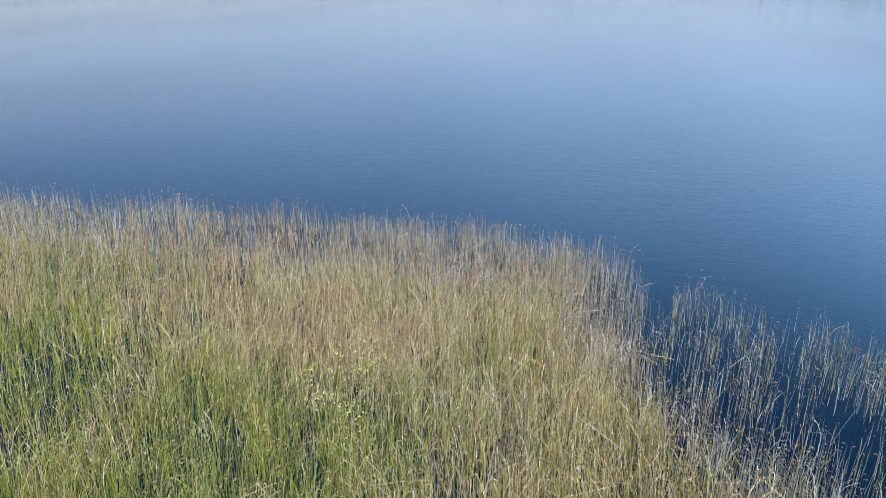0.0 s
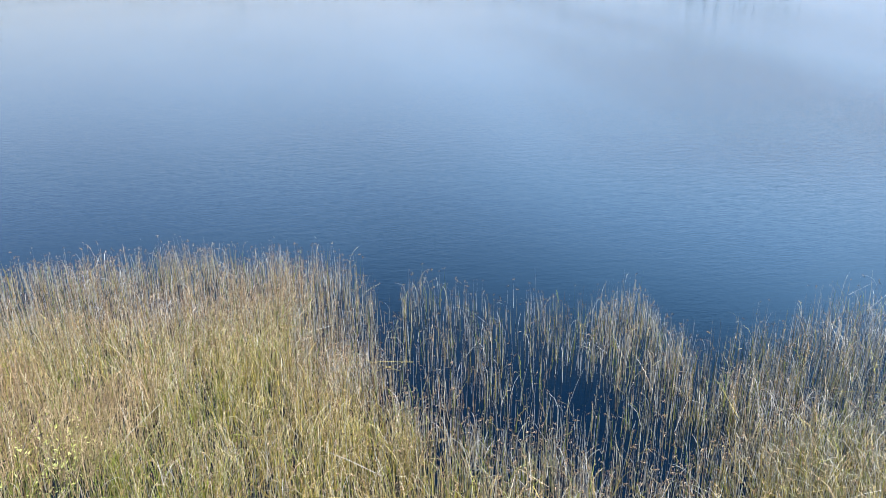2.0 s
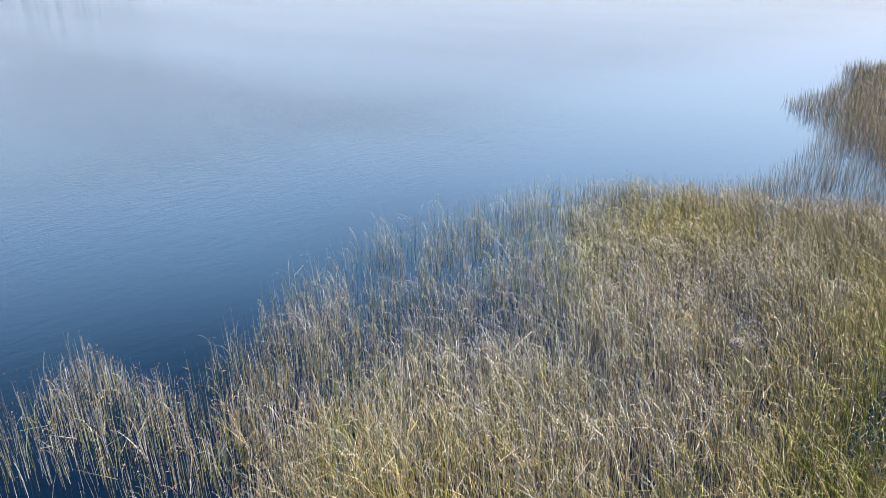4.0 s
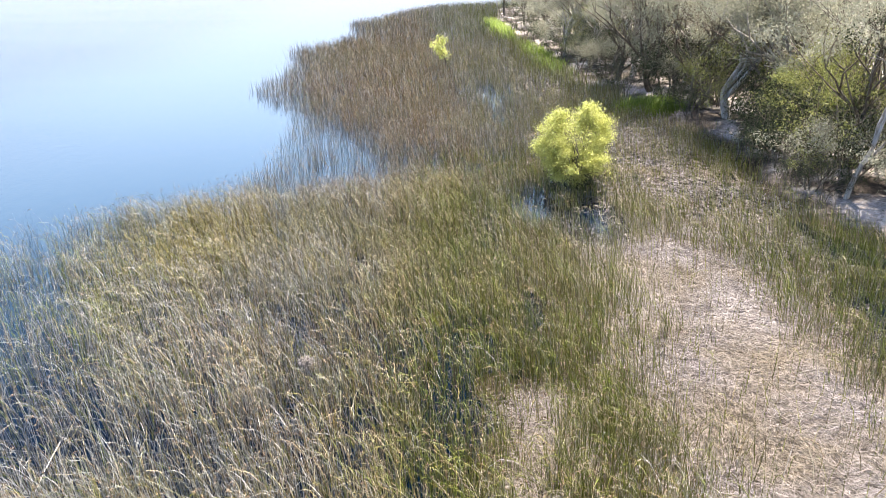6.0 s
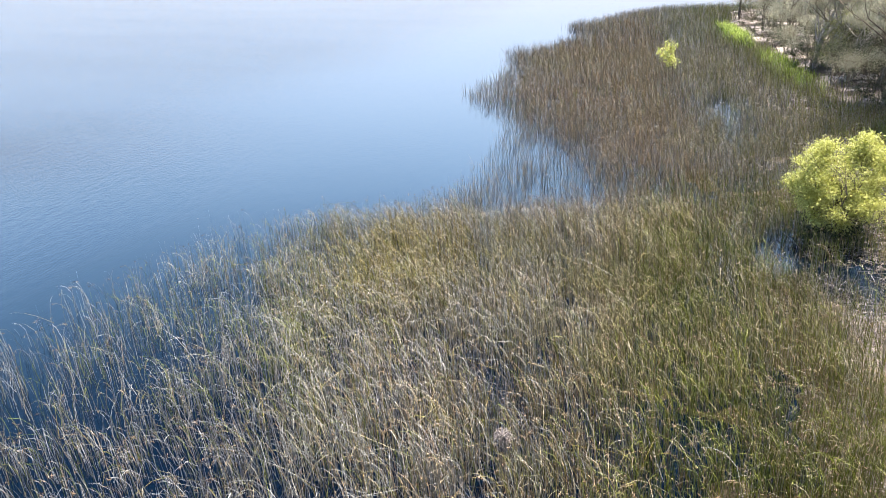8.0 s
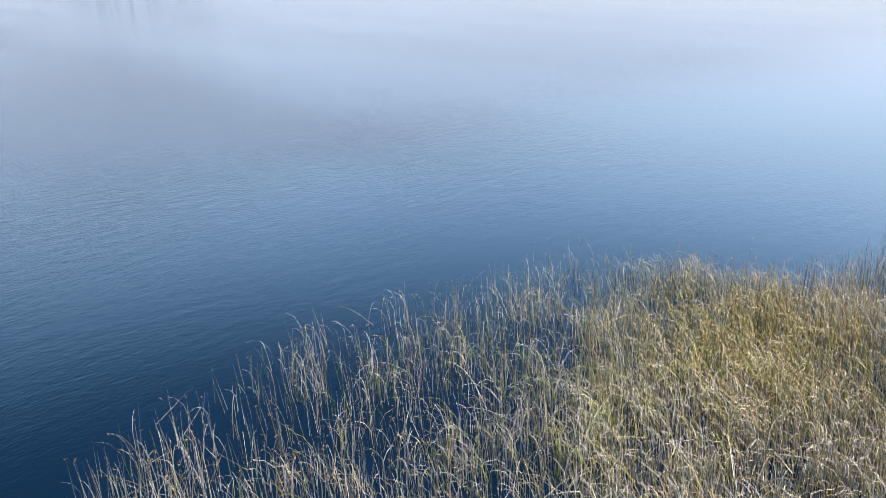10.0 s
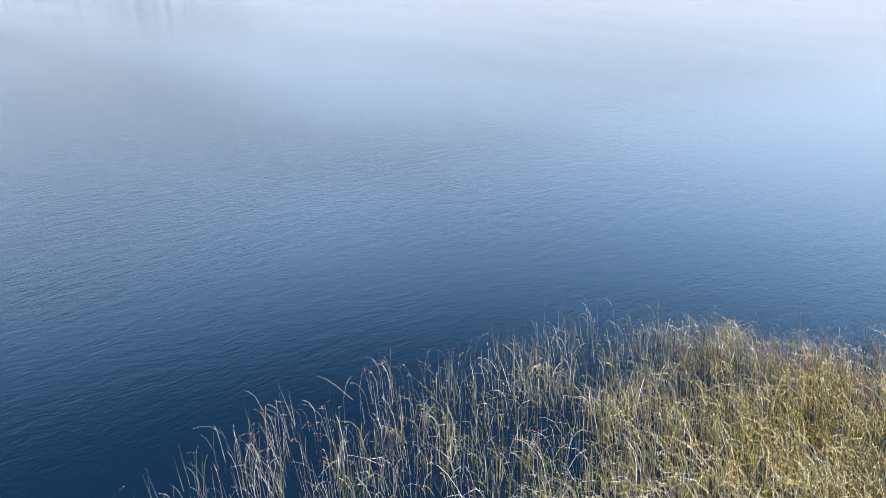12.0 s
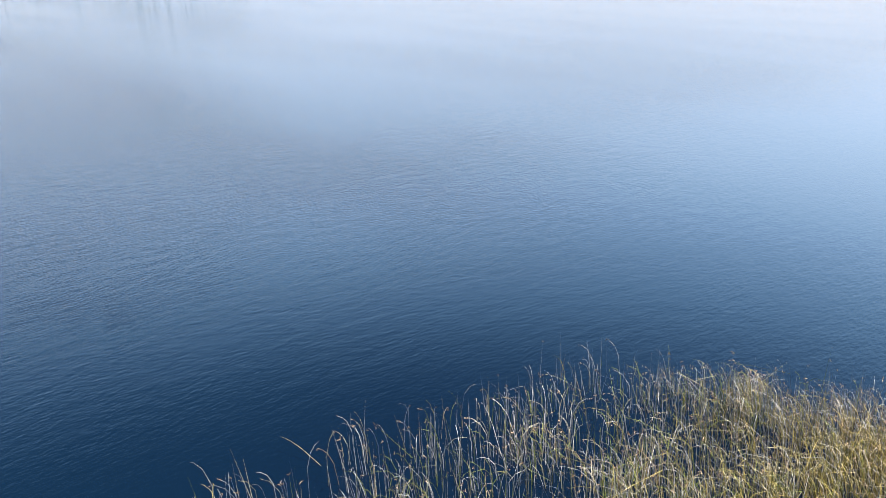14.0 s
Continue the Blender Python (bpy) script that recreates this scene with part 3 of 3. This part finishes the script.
def dead_tuft(x, y, z, n, r):
    """A pale ragged tuft of old leaves held up by the rushes."""
    root = np.array([x, y, z]) + rng.normal(0, 1, (n, 3)) * np.array([0.5, 0.5, 0.25]) * r * 0.5
    d = rng.normal(0, 1, (n, 3)) + np.array([0, 0, 0.5])
    d /= np.linalg.norm(d, axis=1, keepdims=True)
    s = np.linspace(0, 1, 4)[None, :, None]
    p = root[:, None] + d[:, None] * s * r * rng.uniform(0.4, 1.1, (n, 1, 1)) - np.array([0, 0, 0.4 * r]) * s**2
    stalk = np.stack([np.array([x + 0.05 * math.cos(q), y + 0.05 * math.sin(q), 0]) + np.linspace(0, 1, 4)[:, None] * np.array([0, 0, z]) for q in range(9)])
    ob = new("dead_tuft", mesh_from("dead_tuft", *joined([spine_tubes(p, np.tile([[0.004, 0.005, 0.003, 0]], (n, 1))), spine_tubes(stalk, np.full((9, 4), 0.006))]), [M_DEAD]))
    return tagged(ob, "pale ragged tuft of dead leaves held among the rushes", "tuft")


dead_tuft(-1.1, 10.3, 0.93, 420, 0.18)


# ---- trees ----
def part(name, me, parent, label=""):
    ob = new(name, me)
    ob.parent = parent
    return tagged(ob, label)


def branches(r, base, direction, length, radius, depth, out, tips, spread, up, short=1.0):
    """Grow a limb as a bent spine and hand its children on."""
    k = 5
    p, d, pts = np.array(base, float), np.array(direction, float), []
    for i in range(k):
        pts.append(p.copy())
        d = d + r.normal(0, 0.13, 3) + np.array([0, 0, up])
        d /= np.linalg.norm(d)
        p = p + d * short * length / (k - 1)
    pts = np.array(pts)
    out.append((depth, pts, np.linspace(radius, radius * 0.55, k)))
    if depth <= 1:
        tips += [pts[-1], pts[-2], pts[-3]]
    if depth == 0:
        return
    for c in range(int(r.integers(2, 4)) + (depth > 2)):
        side = r.normal(0, 1, 3)
        side -= side.dot(d) * d
        side /= np.linalg.norm(side)
        nd = d * math.cos(spread) + side * math.sin(spread) * r.uniform(0.7, 1.2)
        at = pts[-1] if c < 2 else pts[int(r.integers(2, 4))]
        branches(r, at, nd / np.linalg.norm(nd), length * r.uniform(0.6, 0.85), radius * 0.55, depth - 1, out, tips, spread, up)


def leaf_mesh(name, tips, count, size, spread, mat, droop=0.5, slim=0.3, clumps=1.0):
    """Slim pointed leaves, each a shallow fold, in dense clumps round some of the twig ends."""
    tips = np.array(tips)
    if clumps < 1:
        tips = tips[rng.random(len(tips)) < clumps]
    weight = rng.uniform(0.3, 1.6, len(tips))
    c = tips[rng.choice(len(tips), count, p=weight / weight.sum())]
    n = len(c)
    c = c + rng.normal(0, spread, (n, 3)) * np.array([1, 1, 0.6])
    d = rng.normal(0, 1, (n, 3))
    d[:, 2] -= droop
    d /= np.linalg.norm(d, axis=1, keepdims=True)
    s = np.cross(d, rng.normal(0, 1, (n, 3)))
    s /= np.linalg.norm(s, axis=1, keepdims=True)
    f = np.cross(d, s)
    L = size * rng.uniform(0.6, 1.4, (n, 1))
    v = np.stack([c, c + d * L * 0.45 + s * L * slim * 0.5 + f * L * 0.05, c + d * L, c + d * L * 0.45 - s * L * slim * 0.5 + f * L * 0.05], 1).reshape(-1, 3)
    q = np.arange(n)[:, None] * 4
    t = np.concatenate([q + np.array([[0, 1, 2]]), q + np.array([[0, 2, 3]])])
    return mesh_from(name, v, t, [mat], smooth=False)


def tree(name, seed, at, height, lean, bark, leaves, label, trunks=1, radius=0.16, depth=4, count=7000, size=0.2, spread=0.4, fork=0.55, category="tree", splay=0.25, low=False, clumps=1.0, bole=0.36, short=1.0, bare=0.0):
    """Trunks, boughs and a loose leafy crown; the height is that of the finished tree."""
    r = np.random.default_rng(seed)
    stems, tips = [], []
    for k in range(trunks):
        limbs = []
        a = r.uniform(0, 6.28)
        d = np.array([lean[0] + splay * (trunks > 1) * math.cos(a), lean[1] + splay * (trunks > 1) * math.sin(a), 1.0])
        branches(r, (0.12 * k * math.cos(a), 0.12 * k * math.sin(a), -0.15), d / np.linalg.norm(d), height * bole, radius, depth, limbs, tips, fork, 0.07, short)
        stems.append(limbs)
        if low:
            tips += [q for level, pts, rad in limbs for q in (pts[1], pts[2], pts[3])]
    grow = height / max(q[2] for q in tips)
    tips = [q * grow * (np.array([1.0, 1.0, 0.85]) if low else 1.0) for q in tips]
    tips = [q for q in tips if q[2] > bare * height]
    root = new(name)
    root.location = at
    for own in stems:
        pieces = []
        for level, pts, rad in own:
            if level < depth - 1 and level == 0 and r.random() < 0.6:
                continue
            line = pts * grow if level == depth else pts[::2] * grow
            width = rad if level == depth else rad[::2]
            end = line[-1:] + (line[-1:] - line[-2:-1]) * 0.15
            pieces.append(spine_tubes(np.concatenate([line, end])[None], np.append(width, 0)[None], 8 if level == depth else 5 if level == depth - 1 else 3))
        part("trunk", mesh_from("trunk", *joined(pieces), [bark]), root)
    part("crown", leaf_mesh("crown", tips, count, size, spread, leaves, clumps=clumps), root)
    return tagged(root, label, category)


def on_ground(x, y):
    return float(ground_height(np.array([x]), np.array([y]))[0])


GUM = tree("gum_tree", 4, (16.9, 33.3, on_ground(16.9, 33.3)), 9.0, (-0.06, 0.05), M_PALEBARK, M_GUM,
           "spreading grey-leaved gum tree with pale forked trunks", trunks=1, radius=0.27, count=17000, size=0.125, spread=0.30, clumps=0.55, bole=0.20, fork=0.68, short=0.45, bare=0.5)
GUM_THIN = tree("gum_tree", 9, (15.7, 20.9, on_ground(15.7, 20.9)), 8.2, (0.06, 0.1), M_PALEBARK, M_DARK,
                "slender gum tree with a pale trunk and dark leaves", radius=0.10, count=10000, size=0.11, spread=0.27, fork=0.5, clumps=0.25)
GUM_OLIVE = tree("gum_tree", 15, (17.6, 27.2, on_ground(17.6, 27.2)), 6.0, (-0.05, -0.05), M_GREYBARK, M_OLIVE,
                 "leafy olive-green wattle tree on the bank", trunks=2, radius=0.11, count=14000, size=0.095, spread=0.25, fork=0.65, clumps=0.25, low=True)
GUM_BARE = tree("gum_tree", 23, (15.6, 41.2, on_ground(15.6, 41.2)), 8.8, (-0.45, 0.0), M_GREYBARK, M_GUM,
                "thin-crowned grey gum tree with bare twigs", trunks=2, radius=0.16, count=13000, size=0.125, spread=0.30, clumps=0.35, bole=0.26, short=0.7)
FAR_GUM = tree("gum_tree", 61, (15.5, 74.0, on_ground(15.5, 74)), 9.0, (0, 0), M_GREYBARK, M_GUM,
               "grey gum tree further along the wooded bank", trunks=2, radius=0.11, depth=3, count=3600, size=0.20, spread=0.42, clumps=0.4, low=True)
FAR_DARK = tree("gum_tree", 67, (14.0, 96.0, on_ground(14, 96)), 9.0, (0, 0), M_GREYBARK, M_DARK,
                "dark green tree further along the wooded bank", trunks=2, radius=0.11, depth=3, count=3600, size=0.20, spread=0.42, clumps=0.4, low=True)
SHRUB = tree("shrub", 31, (15.6, 25.3, on_ground(15.6, 25.3)), 3.4, (0, 0), M_GREYBARK, M_DARK,
             "dark green leafy shrub under the trees", trunks=3, radius=0.04, depth=3, count=2300, size=0.112, spread=0.20, clumps=0.3, fork=0.75, category="shrub", low=True)
SHRUB_OLIVE = tree("shrub", 37, (16.4, 23.4, on_ground(16.4, 23.4)), 4.6, (0, 0), M_GREYBARK, M_OLIVE,
                   "olive-green feathery shrub under the trees", trunks=3, radius=0.04, depth=3, count=2300, size=0.112, spread=0.20, clumps=0.3, fork=0.7, category="shrub", low=True)
SHRUB_GREY = tree("shrub", 39, (16.0, 38.0, on_ground(16, 38)), 4.0, (0, 0), M_GREYBARK, M_GUM,
                  "grey leafy shrub under the trees", trunks=3, radius=0.04, depth=3, count=2300, size=0.112, spread=0.20, clumps=0.3, fork=0.7, category="shrub", low=True)
tr = np.random.default_rng(11)
placed = [(16.9, 33.3), (15.7, 20.9), (17.6, 27.2), (15.6, 41.2), (15.5, 74.0), (14.0, 96.0)]


def wood(count, y0, y1, off0, off1, apart, sources, chances, crowd, group, low, high):
    """Copies of the trees set at random behind the bank's edge, clear of each other and of the sandy bays."""
    for k in range(600):
        y = tr.uniform(y0, y1)
        x = float(line_at(BANK, y)) + tr.uniform(off0, off1)
        if min(math.hypot(x - a, y - b) for a, b in crowd) < apart:
            continue
        if math.hypot(x - 15.2, y - 31.0) < 2.0 or math.hypot(x - 15.0, y - 19.4) < 1.3:
            continue
        crowd.append((x, y))
        c = copy_thing(sources[int(tr.choice(len(sources), p=chances))], pose(x, y, on_ground(x, y), 0, 0, tr.uniform(0, 360)))
        c.scale = [tr.uniform(low, high)] * 3
        tagged(c, group=group)
        count -= 1
        if count == 0:
            break


wood(13, 19, 60, 1.8, 5.0, 2.9, [GUM, GUM_OLIVE, GUM_BARE, GUM_THIN], [0.3, 0.15, 0.4, 0.15], placed, "trees on the bank", 0.85, 1.1)
wood(26, 18, 60, 5.5, 16, 2.8, [FAR_GUM, FAR_DARK], [0.75, 0.25], placed, "trees on the bank", 0.85, 1.15)
wood(42, 60, 125, 0.8, 20, 3.2, [FAR_GUM, FAR_DARK], [0.7, 0.3], placed, "trees on the bank", 0.85, 1.15)
shrubs = [(15.6, 25.3), (16.4, 23.4), (16.0, 38.0), (16.7, 33.1), (15.7, 20.9)]
wood(22, 18, 34, 0.9, 5, 1.25, [SHRUB, SHRUB_OLIVE, SHRUB_GREY], [0.45, 0.2, 0.35], shrubs, "shrubs under the trees", 0.5, 1.1)
wood(46, 34, 62, 1.2, 9, 1.5, [SHRUB, SHRUB_OLIVE, SHRUB_GREY], [0.4, 0.15, 0.45], shrubs, "shrubs under the trees", 0.6, 1.4)
wood(14, 44, 76, 0.2, 1.8, 1.7, [SHRUB, SHRUB_GREY], [0.6, 0.4], shrubs, "shrubs under the trees", 0.5, 0.95)
# dark-leaved shrubs added further back to stand for the shade between the trunks
wood(28, 19, 50, 4.0, 10, 1.4, [SHRUB], [1.0], shrubs, "shrubs under the trees", 0.7, 1.2)
wood(22, 62, 110, 0.6, 6, 2.0, [SHRUB, SHRUB_GREY], [0.4, 0.6], shrubs, "shrubs under the trees", 0.7, 1.3)

for source, x, y, size in ((SHRUB, 15.6, 26.5, 0.9), (SHRUB, 15.3, 24.0, 0.8), (SHRUB_OLIVE, 15.5, 22.3, 0.55), (SHRUB, 15.0, 20.9, 0.55), (SHRUB, 13.9, 40.8, 0.6),
                           (SHRUB, 13.7, 43.6, 0.7), (SHRUB_GREY, 13.2, 47.6, 0.75), (SHRUB, 13.4, 50.2, 0.9), (SHRUB, 14.9, 36.6, 0.5), (SHRUB, 13.6, 30.2, 0.3),
                           (SHRUB, 16.4, 28.6, 1.0), (SHRUB, 15.3, 34.6, 0.6),
                           (SHRUB, 15.4, 27.6, 0.8), (SHRUB, 16.6, 25.0, 1.25), (SHRUB, 16.9, 22.6, 1.1), (SHRUB, 14.6, 22.6, 0.4), (SHRUB, 17.6, 34.6, 1.2), (SHRUB, 18.2, 32.2, 1.3),
                           (SHRUB, 16.6, 39.2, 1.1), (SHRUB, 17.4, 43.0, 1.3), (SHRUB, 14.9, 47.4, 1.1), (SHRUB, 15.2, 52.6, 1.2), (SHRUB_OLIVE, 18.4, 30.2, 1.3)):
    c = copy_thing(source, pose(x, y, on_ground(x, y), 0, 0, 97 * x + 31 * y))
    c.scale = [size] * 3
    tagged(c, group="shrubs under the trees")
for source, x, y, size in ((GUM_BARE, 14.8, 45.2, 0.75), (GUM, 14.3, 50.8, 0.7), (GUM, 13.8, 57.0, 0.8), (GUM_BARE, 17.6, 36.4, 1.0), (GUM, 18.6, 29.6, 0.95), (GUM_BARE, 18.2, 24.6, 0.9)):
    c = copy_thing(source, pose(x, y, on_ground(x, y), 0, 0, 53 * x + 71 * y))
    c.scale = [size] * 3
    tagged(c, group="trees on the bank")

# ---- the lime-green shrub in the marsh, a sapling and a low bush ----
LIME = tree("willow_shrub", 41, (6.65, 22.7, -0.1), 3.3, (0.05, 0), M_GREYBARK, M_LIME,
            "bright lime-green leafy willow shrub standing in the marsh", trunks=5, radius=0.05, depth=3, count=2500, size=0.09, spread=0.16, fork=0.5, category="shrub", splay=0.2)
sprays = []
for cx, cy, cz, rx, rz, n in ((-0.62, 0.0, 2.2, 0.68, 1.0, 32), (0.62, 0.1, 2.35, 0.62, 0.95, 32), (0.1, -0.4, 1.4, 1.05, 0.65, 36), (0.4, 0.0, 3.1, 0.2, 0.4, 5)):
    for k in range(n):
        u = rng.normal(0, 1, 3)
        u /= np.linalg.norm(u)
        u *= rng.uniform(0.55, 1.0)
        sprays.append((cx + u[0] * rx, cy + u[1] * rx, cz + u[2] * rz))
part("leaf_sprays", leaf_mesh("leaf_sprays", sprays, 42000, 0.068, 0.14, M_LIME, slim=0.45), LIME)
# dark leaf colour at the foot stands for the shrub's own shade and dark stems
low_tips = [(0.85 * math.cos(a) * q, 0.7 * math.sin(a) * q, 0.35 + 0.5 * (a * 7 % 1)) for a in np.arange(0, 6.28, 0.3) for q in (0.4, 0.8)]
part("shade_foliage", leaf_mesh("shade_foliage", low_tips, 2600, 0.11, 0.2, M_DARK), LIME, "lower leaves coloured dark for the shrub's own shade and dark stems")
SAPLING = tree("sapling", 47, (3.7, 50.5, -0.1), 2.6, (0.15, 0), M_GREYBARK, M_LIME,
               "small crooked sapling with lime-green leaves among the rushes", radius=0.06, depth=2, count=500, size=0.22, spread=0.2, category="sapling")
LOWBUSH = tree("low_bush", 53, (-5.2, -9.4, -0.05), 1.65, (0, 0), M_GREYBARK, M_LIME,
               "low yellow-green bush growing up through the rushes", trunks=4, radius=0.012, depth=2, count=700, size=0.06, spread=0.16, fork=0.9, category="bush")

# ---- far shore ----
r2 = np.random.default_rng(5)
tips = []
for k in range(420):
    a = radians(150 + 110 * k / 420)
    h = 0.5 + 1.7 * field(np.array([k * 0.07]), np.array([3.0]), 1.0)[0]
    c = np.array([-10 + 430 * math.cos(a), 430 * math.sin(a), 0.6])
    for q in range(9):
        tips.append(c + np.array([r2.normal(0, 1.5), r2.normal(0, 1.5), r2.uniform(0, h)]))
far_wood = new("far_trees", leaf_mesh("far_trees", tips, 14000, 1.3, 0.5, M_DARK, 0.2, 0.7))
tagged(far_wood, "dark belt of trees on the far lake shore", "trees", kind="stuff")
